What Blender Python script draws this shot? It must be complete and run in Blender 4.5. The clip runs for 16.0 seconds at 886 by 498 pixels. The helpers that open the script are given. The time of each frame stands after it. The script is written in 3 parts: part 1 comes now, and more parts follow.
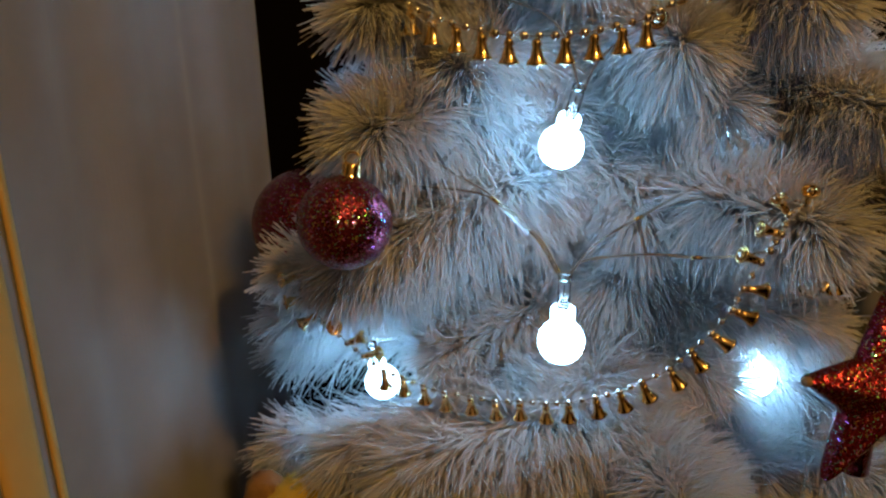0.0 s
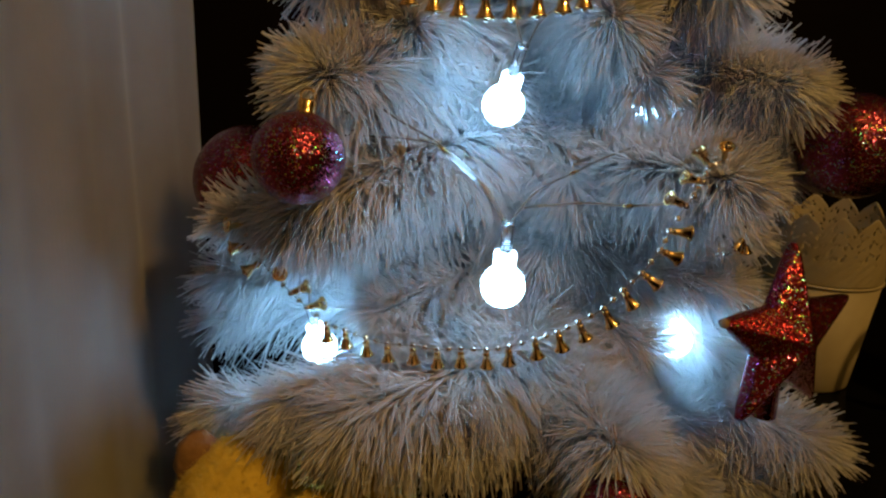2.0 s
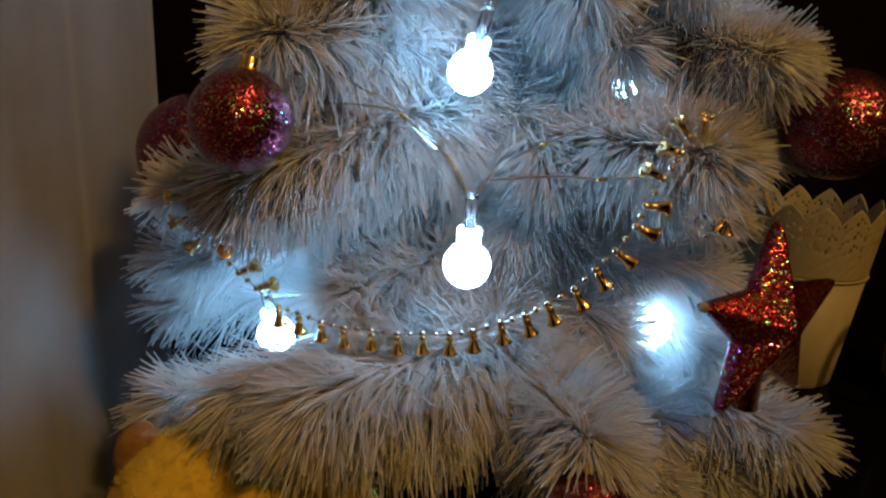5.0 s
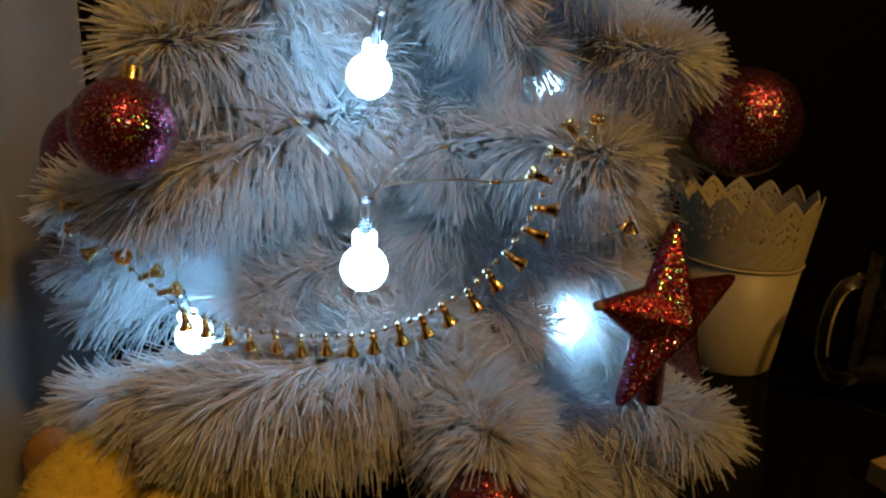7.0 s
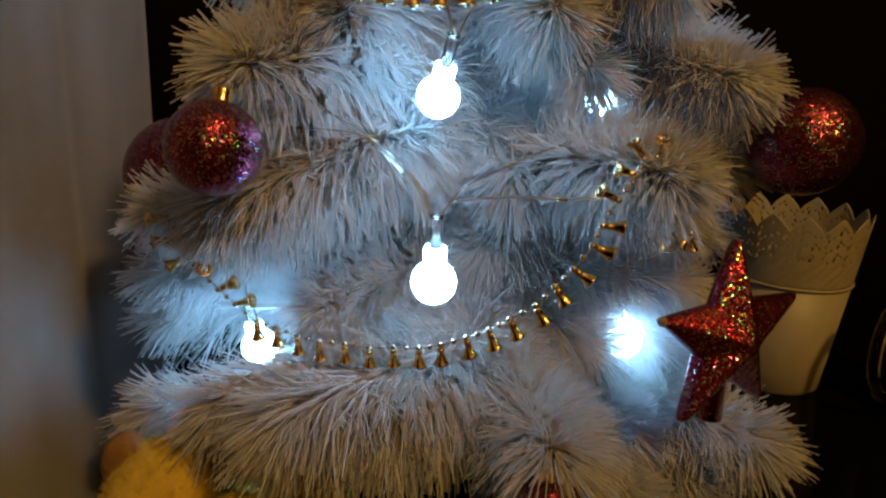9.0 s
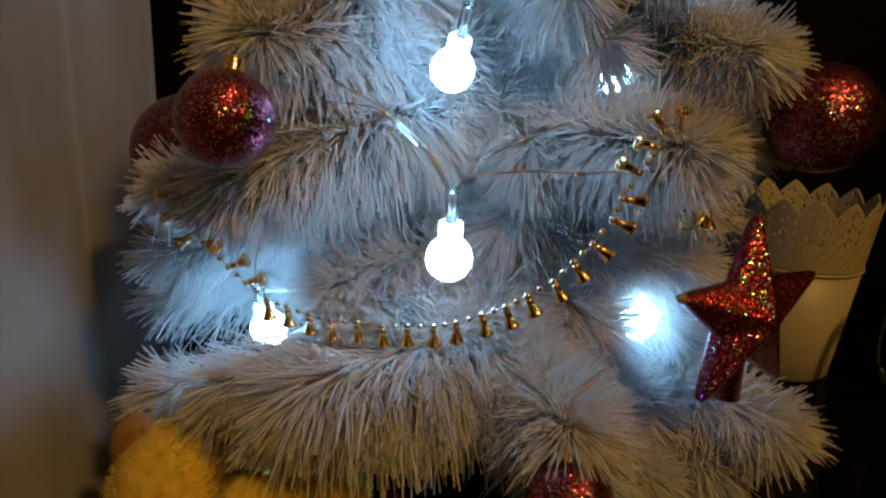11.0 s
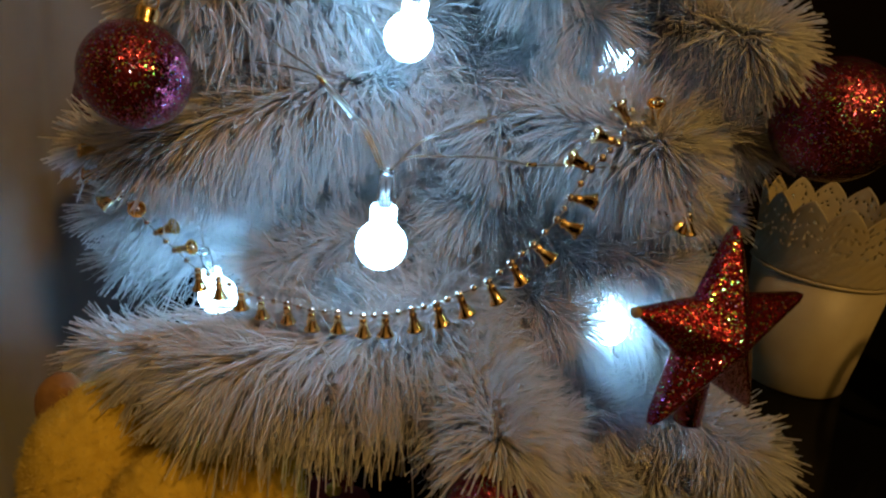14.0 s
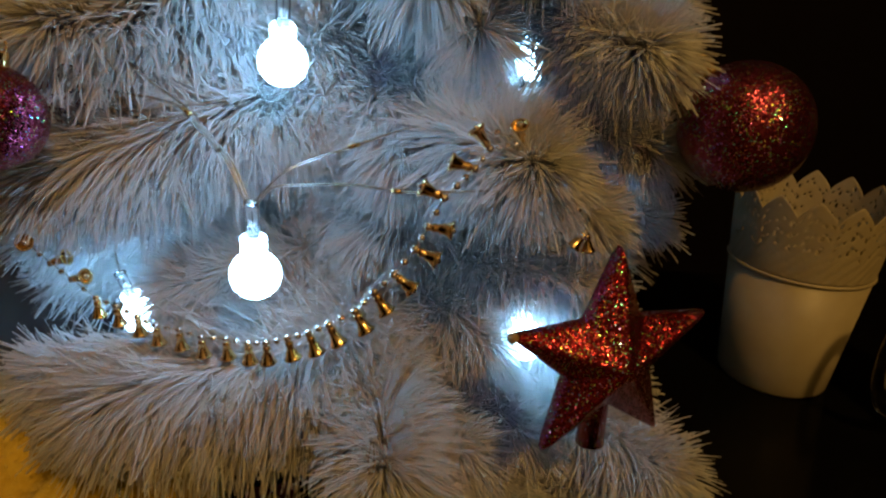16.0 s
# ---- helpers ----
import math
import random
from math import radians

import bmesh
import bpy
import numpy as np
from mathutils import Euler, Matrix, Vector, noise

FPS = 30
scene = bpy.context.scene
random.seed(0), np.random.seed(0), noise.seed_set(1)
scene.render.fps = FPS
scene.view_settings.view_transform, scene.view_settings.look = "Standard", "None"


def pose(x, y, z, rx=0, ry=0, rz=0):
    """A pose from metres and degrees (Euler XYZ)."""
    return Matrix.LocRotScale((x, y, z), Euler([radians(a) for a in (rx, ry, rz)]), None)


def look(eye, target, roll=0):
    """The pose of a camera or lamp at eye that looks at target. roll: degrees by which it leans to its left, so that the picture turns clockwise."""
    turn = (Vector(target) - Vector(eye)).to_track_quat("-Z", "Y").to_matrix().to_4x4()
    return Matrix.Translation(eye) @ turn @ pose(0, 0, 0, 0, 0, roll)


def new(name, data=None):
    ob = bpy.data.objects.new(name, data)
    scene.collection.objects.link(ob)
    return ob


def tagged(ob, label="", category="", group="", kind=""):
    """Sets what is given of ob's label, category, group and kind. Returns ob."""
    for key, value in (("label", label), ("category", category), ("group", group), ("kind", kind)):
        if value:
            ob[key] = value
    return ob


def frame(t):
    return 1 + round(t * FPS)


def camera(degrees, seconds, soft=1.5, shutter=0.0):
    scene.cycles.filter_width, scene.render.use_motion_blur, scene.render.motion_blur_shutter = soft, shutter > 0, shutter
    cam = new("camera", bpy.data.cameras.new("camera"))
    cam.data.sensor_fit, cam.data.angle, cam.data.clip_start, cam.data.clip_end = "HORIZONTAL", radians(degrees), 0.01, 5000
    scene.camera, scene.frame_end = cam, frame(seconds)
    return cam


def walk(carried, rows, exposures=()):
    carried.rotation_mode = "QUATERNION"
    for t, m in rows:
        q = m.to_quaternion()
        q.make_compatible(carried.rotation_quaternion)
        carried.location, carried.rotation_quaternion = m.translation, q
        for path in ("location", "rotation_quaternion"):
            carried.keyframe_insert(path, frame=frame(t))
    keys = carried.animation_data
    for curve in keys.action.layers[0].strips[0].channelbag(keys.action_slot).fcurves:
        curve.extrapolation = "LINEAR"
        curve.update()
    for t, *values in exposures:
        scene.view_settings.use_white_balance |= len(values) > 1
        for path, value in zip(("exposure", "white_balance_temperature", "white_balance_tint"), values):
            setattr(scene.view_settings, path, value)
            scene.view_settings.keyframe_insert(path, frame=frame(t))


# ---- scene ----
cam = camera(66.0, 16.0, soft=2.45)
PATH = [
    (0, (-0.001, -0.004, 0.375), (0.021, 1.89, -0.266), -0.8),
    (0.5, (-0.028, -0.011, 0.353), (0.179, 1.896, -0.213), 0.8),
    (1, (-0.034, -0.026, 0.354), (0.225, 1.897, -0.129), 1.3),
    (1.5, (-0.013, -0.027, 0.351), (0.26, 1.893, -0.14), 2.0),
    (2, (-0.017, -0.024, 0.341), (0.261, 1.881, -0.201), 2.4),
    (2.5, (-0.016, -0.021, 0.337), (0.227, 1.889, -0.204), 2.0),
    (3, (-0.012, -0.021, 0.337), (0.241, 1.886, -0.211), 2.4),
    (5.5, (0.004, -0.005, 0.324), (0.34, 1.893, -0.208), 2.8),
    (6, (0.013, -0.013, 0.336), (0.358, 1.886, -0.19), 2.4),
    (6.5, (0.017, -0.014, 0.336), (0.366, 1.881, -0.202), 2.6),
    (7, (0.032, -0.015, 0.334), (0.399, 1.868, -0.233), 2.8),
    (7.5, (0.033, -0.009, 0.332), (0.41, 1.871, -0.239), 3.6),
    (8, (0.023, -0.013, 0.333), (0.364, 1.874, -0.237), 3.2),
    (8.5, (0.02, -0.014, 0.342), (0.337, 1.891, -0.181), 2.9),
    (9, (0.013, -0.02, 0.336), (0.303, 1.887, -0.195), 2.7),
    (11.5, (0.007, -0.015, 0.326), (0.3, 1.884, -0.228), 2.6),
    (12, (0.015, -0.015, 0.328), (0.336, 1.87, -0.256), 3.4),
    (12.5, (0.02, -0.014, 0.326), (0.33, 1.867, -0.279), 2.2),
    (13, (0.007, -0.022, 0.328), (0.265, 1.857, -0.306), 2.3),
    (13.2, (0.015, -0.019, 0.323), (0.299, 1.849, -0.331), 3.1),
    (13.5, (0.031, -0.024, 0.330), (0.200, 1.851, -0.346), 2.3),
    (14, (0.056, 0.007, 0.332), (0.207, 1.890, -0.326), 6.4),
    (14.5, (0.086, 0.022, 0.334), (0.057, 1.881, -0.405), 5.6),
    (15, (0.104, 0.028, 0.337), (0.040, 1.872, -0.436), 4.4),
    (15.5, (0.120, 0.029, 0.334), (0.096, 1.881, -0.422), 3.5),
    (16, (0.119, 0.015, 0.352), (0.158, 1.882, -0.362), 3.9),
]
walk(cam, [(t, look(eye, target, roll)) for t, eye, target, roll in PATH])

# ---- light ----
world = bpy.data.worlds.new("night")
world.use_nodes = True
world.node_tree.nodes["Background"].inputs["Color"].default_value = (0.5, 0.6, 0.8, 1)
world.node_tree.nodes["Background"].inputs["Strength"].default_value = 0.002
scene.world = world
scene.view_settings.exposure = 0.0
scene.cycles.diffuse_bounces = 8

# warm ceiling lamp of the room, above and behind the camera
lamp = bpy.data.lights.new("room_lamp", "POINT")
lamp.energy, lamp.color, lamp.shadow_soft_size = 59.0, (1.0, 0.57, 0.15), 0.06
new("room_lamp", lamp).location = (0.745, -0.92, 1.64)
LED = 27.5  # glow of the little globes

TABLE = 0.050
AXIS = Vector((0.085, 0.405, 0.0))


# ---- materials ----
def mat(name):
    m = bpy.data.materials.new(name)
    m.use_nodes = True
    return m, m.node_tree, m.node_tree.nodes["Principled BSDF"]


def put(tree, kind, **inputs):
    n = tree.nodes.new(kind)
    for key, value in inputs.items():
        n.inputs[key.replace("_", " ")].default_value = value
    return n


def ramp(tree, source, stops):
    r = tree.nodes.new("ShaderNodeValToRGB")
    while len(r.color_ramp.elements) < len(stops):
        r.color_ramp.elements.new(0.5)
    for e, (p, c) in zip(r.color_ramp.elements, stops):
        e.position, e.color = p, (*c, 1)
    tree.links.new(source, r.inputs["Fac"])
    return r.outputs["Color"]


def bumped(tree, bsdf, height, strength, distance):
    b = tree.nodes.new("ShaderNodeBump")
    b.inputs["Strength"].default_value, b.inputs["Distance"].default_value = strength, distance
    tree.links.new(height, b.inputs["Height"])
    tree.links.new(b.outputs["Normal"], bsdf.inputs["Normal"])


def obj_coords(tree):
    return tree.nodes.new("ShaderNodeTexCoord").outputs["Object"]


def noisy(name, a, b, scale, rough=0.6, metal=0.0, bump=0.3, distance=0.0005, detail=6.0, rough_b=None):
    """A surface between two colours at two scales, with relief."""
    m, t, p = mat(name)
    co = obj_coords(t)
    n1 = put(t, "ShaderNodeTexNoise", Scale=scale, Detail=detail)
    n2 = put(t, "ShaderNodeTexNoise", Scale=scale * 0.13, Detail=3.0)
    for n in (n1, n2):
        t.links.new(co, n.inputs["Vector"])
    add = t.nodes.new("ShaderNodeMath")
    add.operation = "MULTIPLY_ADD"
    add.inputs[1].default_value = 0.5
    half = t.nodes.new("ShaderNodeMath")
    half.operation = "MULTIPLY"
    half.inputs[1].default_value = 0.5
    t.links.new(n2.outputs["Fac"], half.inputs[0])
    t.links.new(n1.outputs["Fac"], add.inputs[0])
    t.links.new(half.outputs[0], add.inputs[2])
    t.links.new(ramp(t, add.outputs[0], [(0.3, a), (0.7, b)]), p.inputs["Base Color"])
    p.inputs["Roughness"].default_value, p.inputs["Metallic"].default_value = rough, metal
    if rough_b is not None:
        r = t.nodes.new("ShaderNodeMapRange")
        r.inputs["To Min"].default_value, r.inputs["To Max"].default_value = rough, rough_b
        t.links.new(n2.outputs["Fac"], r.inputs["Value"])
        t.links.new(r.outputs[0], p.inputs["Roughness"])
    bumped(t, p, n1.outputs["Fac"], bump, distance)
    return m


def needle_material():
    m, t, p = mat("white_pvc_needles")
    g = t.nodes.new("ShaderNodeNewGeometry")
    c = ramp(t, g.outputs["Random Per Island"], [(0.0, (0.91, 0.91, 0.91)), (1.0, (0.97, 0.97, 0.97))])
    t.links.new(c, p.inputs["Base Color"])
    p.inputs["Roughness"].default_value = 0.42
    tr = t.nodes.new("ShaderNodeBsdfTranslucent")
    t.links.new(c, tr.inputs["Color"])
    mix = t.nodes.new("ShaderNodeMixShader")
    mix.inputs["Fac"].default_value = 0.70
    t.links.new(p.outputs[0], mix.inputs[1])
    t.links.new(tr.outputs[0], mix.inputs[2])
    t.links.new(mix.outputs[0], t.nodes["Material Output"].inputs["Surface"])
    return m


def glitter(name, deep, bright, flake=1700.0, tilt=0.62, metal=0.85):
    """Glued glitter: flakes with their own tilt, a few of them holographic."""
    m, t, p = mat(name)
    co = obj_coords(t)
    v = put(t, "ShaderNodeTexVoronoi", Scale=flake)
    t.links.new(co, v.inputs["Vector"])
    sep = t.nodes.new("ShaderNodeSeparateColor")
    t.links.new(v.outputs["Color"], sep.inputs["Color"])
    base = ramp(t, sep.outputs["Red"], [(0.0, deep), (1.0, bright)])
    hue = t.nodes.new("ShaderNodeCombineColor")
    hue.mode = "HSV"
    hue.inputs[1].default_value, hue.inputs[2].default_value = 0.75, 0.95
    t.links.new(sep.outputs["Green"], hue.inputs[0])
    rare = t.nodes.new("ShaderNodeMath")
    rare.operation = "GREATER_THAN"
    rare.inputs[1].default_value = 0.91
    t.links.new(sep.outputs["Blue"], rare.inputs[0])
    mix = t.nodes.new("ShaderNodeMix")
    mix.data_type = "RGBA"
    t.links.new(rare.outputs[0], mix.inputs["Factor"])
    t.links.new(base, mix.inputs[6])
    t.links.new(hue.outputs[0], mix.inputs[7])
    t.links.new(mix.outputs[2], p.inputs["Base Color"])
    p.inputs["Metallic"].default_value, p.inputs["Roughness"].default_value = metal, 0.18
    # each flake leans its own way
    g = t.nodes.new("ShaderNodeNewGeometry")
    sub = t.nodes.new("ShaderNodeVectorMath")
    sub.operation = "SUBTRACT"
    sub.inputs[1].default_value = (0.5, 0.5, 0.5)
    t.links.new(v.outputs["Color"], sub.inputs[0])
    lean = t.nodes.new("ShaderNodeVectorMath")
    lean.operation = "MULTIPLY_ADD"
    lean.inputs[1].default_value = (tilt, tilt, tilt)
    t.links.new(sub.outputs[0], lean.inputs[0])
    t.links.new(g.outputs["Normal"], lean.inputs[2])
    norm = t.nodes.new("ShaderNodeVectorMath")
    norm.operation = "NORMALIZE"
    t.links.new(lean.outputs[0], norm.inputs[0])
    t.links.new(norm.outputs[0], p.inputs["Normal"])
    return m


def glass(name, color, rough=0.03, ior=1.45):
    m, t, p = mat(name)
    p.inputs["Base Color"].default_value = (*color, 1)
    p.inputs["Roughness"].default_value, p.inputs["IOR"].default_value = rough, ior
    p.inputs["Transmission Weight"].default_value = 1.0
    return m


def led_globe():
    m, t, p = mat("lit_frosted_globe")
    p.inputs["Base Color"].default_value = (0.9, 0.9, 0.9, 1)
    p.inputs["Roughness"].default_value = 0.4
    p.inputs["Emission Color"].default_value = (0.30, 0.63, 1.0, 1)
    p.inputs["Emission Strength"].default_value = LED
    return m


def cloth(name, color, weave=2600.0):
    m, t, p = mat(name)
    co = obj_coords(t)
    w = put(t, "ShaderNodeTexWave", Scale=weave / 10, Distortion=1.5, Detail=2.0)
    n = put(t, "ShaderNodeTexNoise", Scale=35.0, Detail=5.0)
    t.links.new(co, w.inputs["Vector"])
    t.links.new(co, n.inputs["Vector"])
    c = ramp(t, n.outputs["Fac"], [(0.25, tuple(0.86 * k for k in color)), (0.75, color)])
    t.links.new(c, p.inputs["Base Color"])
    p.inputs["Roughness"].default_value = 0.85
    p.inputs["Sheen Weight"].default_value = 0.2
    bumped(t, p, w.outputs["Fac"], 0.12, 0.0002)
    return m


NEEDLE = needle_material()
STEM = noisy("white_wrapped_wire", (0.55, 0.54, 0.5), (0.78, 0.77, 0.74), 300, 0.6)
TRUNK = noisy("grey_trunk", (0.30, 0.27, 0.24), (0.48, 0.45, 0.40), 120, 0.7)
GLITTER = glitter("red_violet_glitter", (0.065, 0.005, 0.016), (0.36, 0.052, 0.10), 2500.0, 0.55, 0.9)
GLITTER_BIG = glitter("red_violet_glitter_large_ball", (0.065, 0.005, 0.016), (0.36, 0.052, 0.10), 2200.0, 0.55, 0.9)
STAR_GLITTER = glitter("red_glitter", (0.17, 0.009, 0.018), (0.40, 0.036, 0.055), 2300.0, 0.75, 0.90)
GOLD = noisy("gold_plating", (0.74, 0.49, 0.18), (0.92, 0.69, 0.34), 900, 0.13, 1.0, 0.08, 0.0001)
SILVER = noisy("silvered_plating", (0.72, 0.66, 0.56), (0.9, 0.84, 0.74), 900, 0.14, 1.0, 0.08, 0.0001)
GLOBE = led_globe()
CLEAR = glass("clear_plastic", (0.98, 0.99, 1.0), 0.2)
WIRE = glass("clear_wire_sleeve", (0.97, 0.96, 0.94), 0.12, 1.45)
STRAND = noisy("tinned_strand", (0.72, 0.64, 0.52), (0.9, 0.84, 0.74), 800, 0.25, 1.0)
GLASSWARE = glass("drinking_glass", (0.97, 0.98, 0.97), 0.01)
PAINTED = noisy("cream_enamel", (0.31, 0.26, 0.155), (0.38, 0.33, 0.21), 60, 0.42, 0.0, 0.15, 0.0003, 4.0, 0.55)
BLACK = noisy("black_gloss_lacquer", (0.002, 0.002, 0.002), (0.004, 0.0035, 0.003), 25, 0.09, 0.0, 0.03, 0.0002, 4.0, 0.16)
# base colour set near black so the background stays unlit-looking under the lamp
DARK_WALL = noisy("near_black_brown", (0.0014, 0.0006, 0.0005), (0.003, 0.0012, 0.001), 8, 0.75)
# pale coat for the unseen ceiling and rear wall, whose bounce lifts the shadows
PLAIN_WALL = noisy("bounce_fill_paint", (0.25, 0.235, 0.22), (0.31, 0.295, 0.275), 6, 0.85)
FLOORING = noisy("brown_floor", (0.08, 0.05, 0.03), (0.14, 0.09, 0.05), 10, 0.5)
CURTAIN = cloth("off_white_curtain_cloth", (0.23, 0.22, 0.21))
STRIPE = cloth("gold_satin", (0.62, 0.36, 0.07))
PLUSH = noisy("yellow_plush", (0.48, 0.31, 0.025), (0.62, 0.45, 0.07), 260, 0.95, 0.0, 0.6, 0.001)
CREAM = noisy("cream_plush", (0.54, 0.38, 0.06), (0.68, 0.53, 0.14), 260, 0.95, 0.0, 0.6, 0.001)
ORANGE = noisy("orange_plush", (0.48, 0.22, 0.02), (0.58, 0.30, 0.04), 260, 0.95, 0.0, 0.6, 0.001)
BROWN = noisy("brown_plush", (0.16, 0.08, 0.025), (0.26, 0.14, 0.05), 260, 0.95, 0.0, 0.6, 0.001)
RED = noisy("dark_red_felt", (0.10, 0.008, 0.012), (0.18, 0.016, 0.022), 300, 0.9)
BEIGE = noisy("brown_card", (0.22, 0.14, 0.06), (0.32, 0.22, 0.10), 160, 0.7)


# specular cut to keep the lamp's sheen off the table and dark walls
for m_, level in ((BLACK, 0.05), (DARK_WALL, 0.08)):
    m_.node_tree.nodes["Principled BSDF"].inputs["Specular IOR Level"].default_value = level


# ---- building helpers ----
def link(name, bm, material, parent=None, label="", smooth=True):
    me = bpy.data.meshes.new(name)
    bm.normal_update()
    bm.to_mesh(me)
    bm.free()
    if smooth:
        me.polygons.foreach_set("use_smooth", [True] * len(me.polygons))
    me.materials.append(material)
    ob = new(name, me)
    ob.parent = parent
    if label:
        tagged(ob, label)
    return ob


def shared(name, me, parent, m):
    ob = new(name, me)
    ob.parent = parent
    ob.matrix_basis = m
    return ob


def thing(name, label, category, group="", at=(0, 0, 0), kind=""):
    ob = new(name)
    ob.empty_display_size = 0.01
    ob.location = at
    return tagged(ob, label, category, group, kind)


def box_bm(x0, x1, y0, y1, z0, z1, bevel=0.0):
    bm = bmesh.new()
    bmesh.ops.create_cube(bm, size=1.0)
    for v in bm.verts:
        v.co = Vector(((x0 + x1) / 2 + v.co.x * (x1 - x0), (y0 + y1) / 2 + v.co.y * (y1 - y0), (z0 + z1) / 2 + v.co.z * (z1 - z0)))
    if bevel:
        bmesh.ops.bevel(bm, geom=bm.edges[:], offset=bevel, segments=3, affect="EDGES", profile=0.5)
    return bm


def lathe_bm(profile, steps=32, m=None, bm=None, close=False):
    """Turns a profile of (radius, height) about z."""
    bm = bm or bmesh.new()
    m = m or Matrix()
    rings = []
    for r, z in profile:
        if r < 1e-6:
            rings.append([bm.verts.new(m @ Vector((0, 0, z)))])
        else:
            rings.append([bm.verts.new(m @ Vector((r * math.cos(2 * math.pi * i / steps), r * math.sin(2 * math.pi * i / steps), z))) for i in range(steps)])
    pairs = list(zip(rings, rings[1:])) + ([(rings[-1], rings[0])] if close else [])
    for a, b in pairs:
        for i in range(steps):
            j = (i + 1) % steps
            if len(a) == 1 and len(b) == 1:
                continue
            if len(a) == 1:
                bm.faces.new((a[0], b[j], b[i]))
            elif len(b) == 1:
                bm.faces.new((a[i], a[j], b[0]))
            else:
                bm.faces.new((a[i], a[j], b[j], b[i]))
    bmesh.ops.recalc_face_normals(bm, faces=bm.faces[:])
    return bm


def spline(points, n):
    """n points along a smooth curve through the given ones, evenly spaced."""
    p = [Vector(q) for q in points]
    p = [p[0] * 2 - p[1]] + p + [p[-1] * 2 - p[-2]]
    dense = []
    for a, b, c, d in zip(p, p[1:], p[2:], p[3:]):
        for k in range(24):
            u = k / 24
            dense.append(0.5 * ((2 * b) + (c - a) * u + (2 * a - 5 * b + 4 * c - d) * u * u + (3 * b - a - 3 * c + d) * u ** 3))
    dense.append(p[-2])
    s = [0.0]
    for a, b in zip(dense, dense[1:]):
        s.append(s[-1] + (b - a).length)
    out, k = [], 0
    for i in range(n):
        want = s[-1] * i / (n - 1)
        while k < len(s) - 2 and s[k + 1] < want:
            k += 1
        u = (want - s[k]) / max(1e-9, s[k + 1] - s[k])
        out.append(dense[k].lerp(dense[k + 1], min(1.0, u)))
    return out


def tube_bm(path, radius, sides=8, bm=None):
    """A round tube along a path; radius is a number or a function of 0..1."""
    bm = bm or bmesh.new()
    rings, up = [], Vector((0.3, 0.2, 1)).normalized()
    for i, q in enumerate(path):
        t = (path[min(i + 1, len(path) - 1)] - path[max(i - 1, 0)]).normalized()
        a = t.cross(up)
        if a.length < 0.05:
            a = t.cross(Vector((1, 0, 0)))
        a.normalize()
        b = t.cross(a)
        up = b if b.dot(up) > 0 else -b
        r = radius(i / (len(path) - 1)) if callable(radius) else radius
        rings.append([bm.verts.new(q + r * (math.cos(2 * math.pi * k / sides) * a + math.sin(2 * math.pi * k / sides) * b)) for k in range(sides)])
    for x, y in zip(rings, rings[1:]):
        for k in range(sides):
            bm.faces.new((x[k], x[(k + 1) % sides], y[(k + 1) % sides], y[k]))
    bm.faces.new(rings[0][::-1])
    bm.faces.new(rings[-1])
    bmesh.ops.recalc_face_normals(bm, faces=bm.faces[:])
    return bm


def align(place, direction, spin=0.0):
    """A pose whose z axis points along direction."""
    q = Vector((0, 0, 1)).rotation_difference(Vector(direction).normalized())
    return Matrix.Translation(place) @ q.to_matrix().to_4x4() @ Matrix.Rotation(spin, 4, "Z")


# ---- the room ----
X0, X1, Y0, Y1, Z0, Z1 = -1.1, 2.2, -2.2, 1.15, -0.64, 1.95
for name, b, m, label in (
    ("floor", (X0, X1, Y0, Y1, Z0 - 0.1, Z0), FLOORING, "dark brown floor of the room"),
    ("ceiling", (X0, X1, Y0, Y1, Z1, Z1 + 0.1), PLAIN_WALL, "unseen plain ceiling, kept pale to bounce fill light"),
    ("wall_north", (X0 - 0.1, X1 + 0.1, Y1, Y1 + 0.1, Z0 - 0.1, Z1 + 0.1), DARK_WALL, "near-black brown wall behind the tree"),
    ("wall_south", (X0 - 0.1, X1 + 0.1, Y0 - 0.1, Y0, Z0 - 0.1, Z1 + 0.1), PLAIN_WALL, "unseen light wall behind the viewer, kept pale to bounce fill light"),
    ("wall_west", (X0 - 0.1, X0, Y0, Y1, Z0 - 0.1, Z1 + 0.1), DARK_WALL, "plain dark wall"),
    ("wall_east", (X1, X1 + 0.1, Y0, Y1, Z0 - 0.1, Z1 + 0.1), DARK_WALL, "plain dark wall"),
):
    tagged(link(name, box_bm(*b), m, smooth=False), label, name.split("_")[0], kind="structure")

table = thing("table", "glossy black lacquered table under the tree", "table")
link("tabletop", box_bm(-0.115, 0.95, 0.12, 0.78, TABLE - 0.035, TABLE, 0.003), BLACK, table, smooth=False)
for x in (-0.085, 0.90):
    for y in (0.16, 0.73):
        link("leg", box_bm(x - 0.025, x + 0.025, y - 0.025, y + 0.025, Z0, TABLE - 0.035, 0.003), BLACK, table, smooth=False)

# ---- curtain ----
CURTAIN_LINE = [(-0.129, 0.520), (-0.137, 0.450), (-0.147, 0.360), (-0.155, 0.285), (-0.160, 0.240), (-0.172, 0.190), (-0.200, 0.140), (-0.260, 0.090), (-0.360, 0.050)]


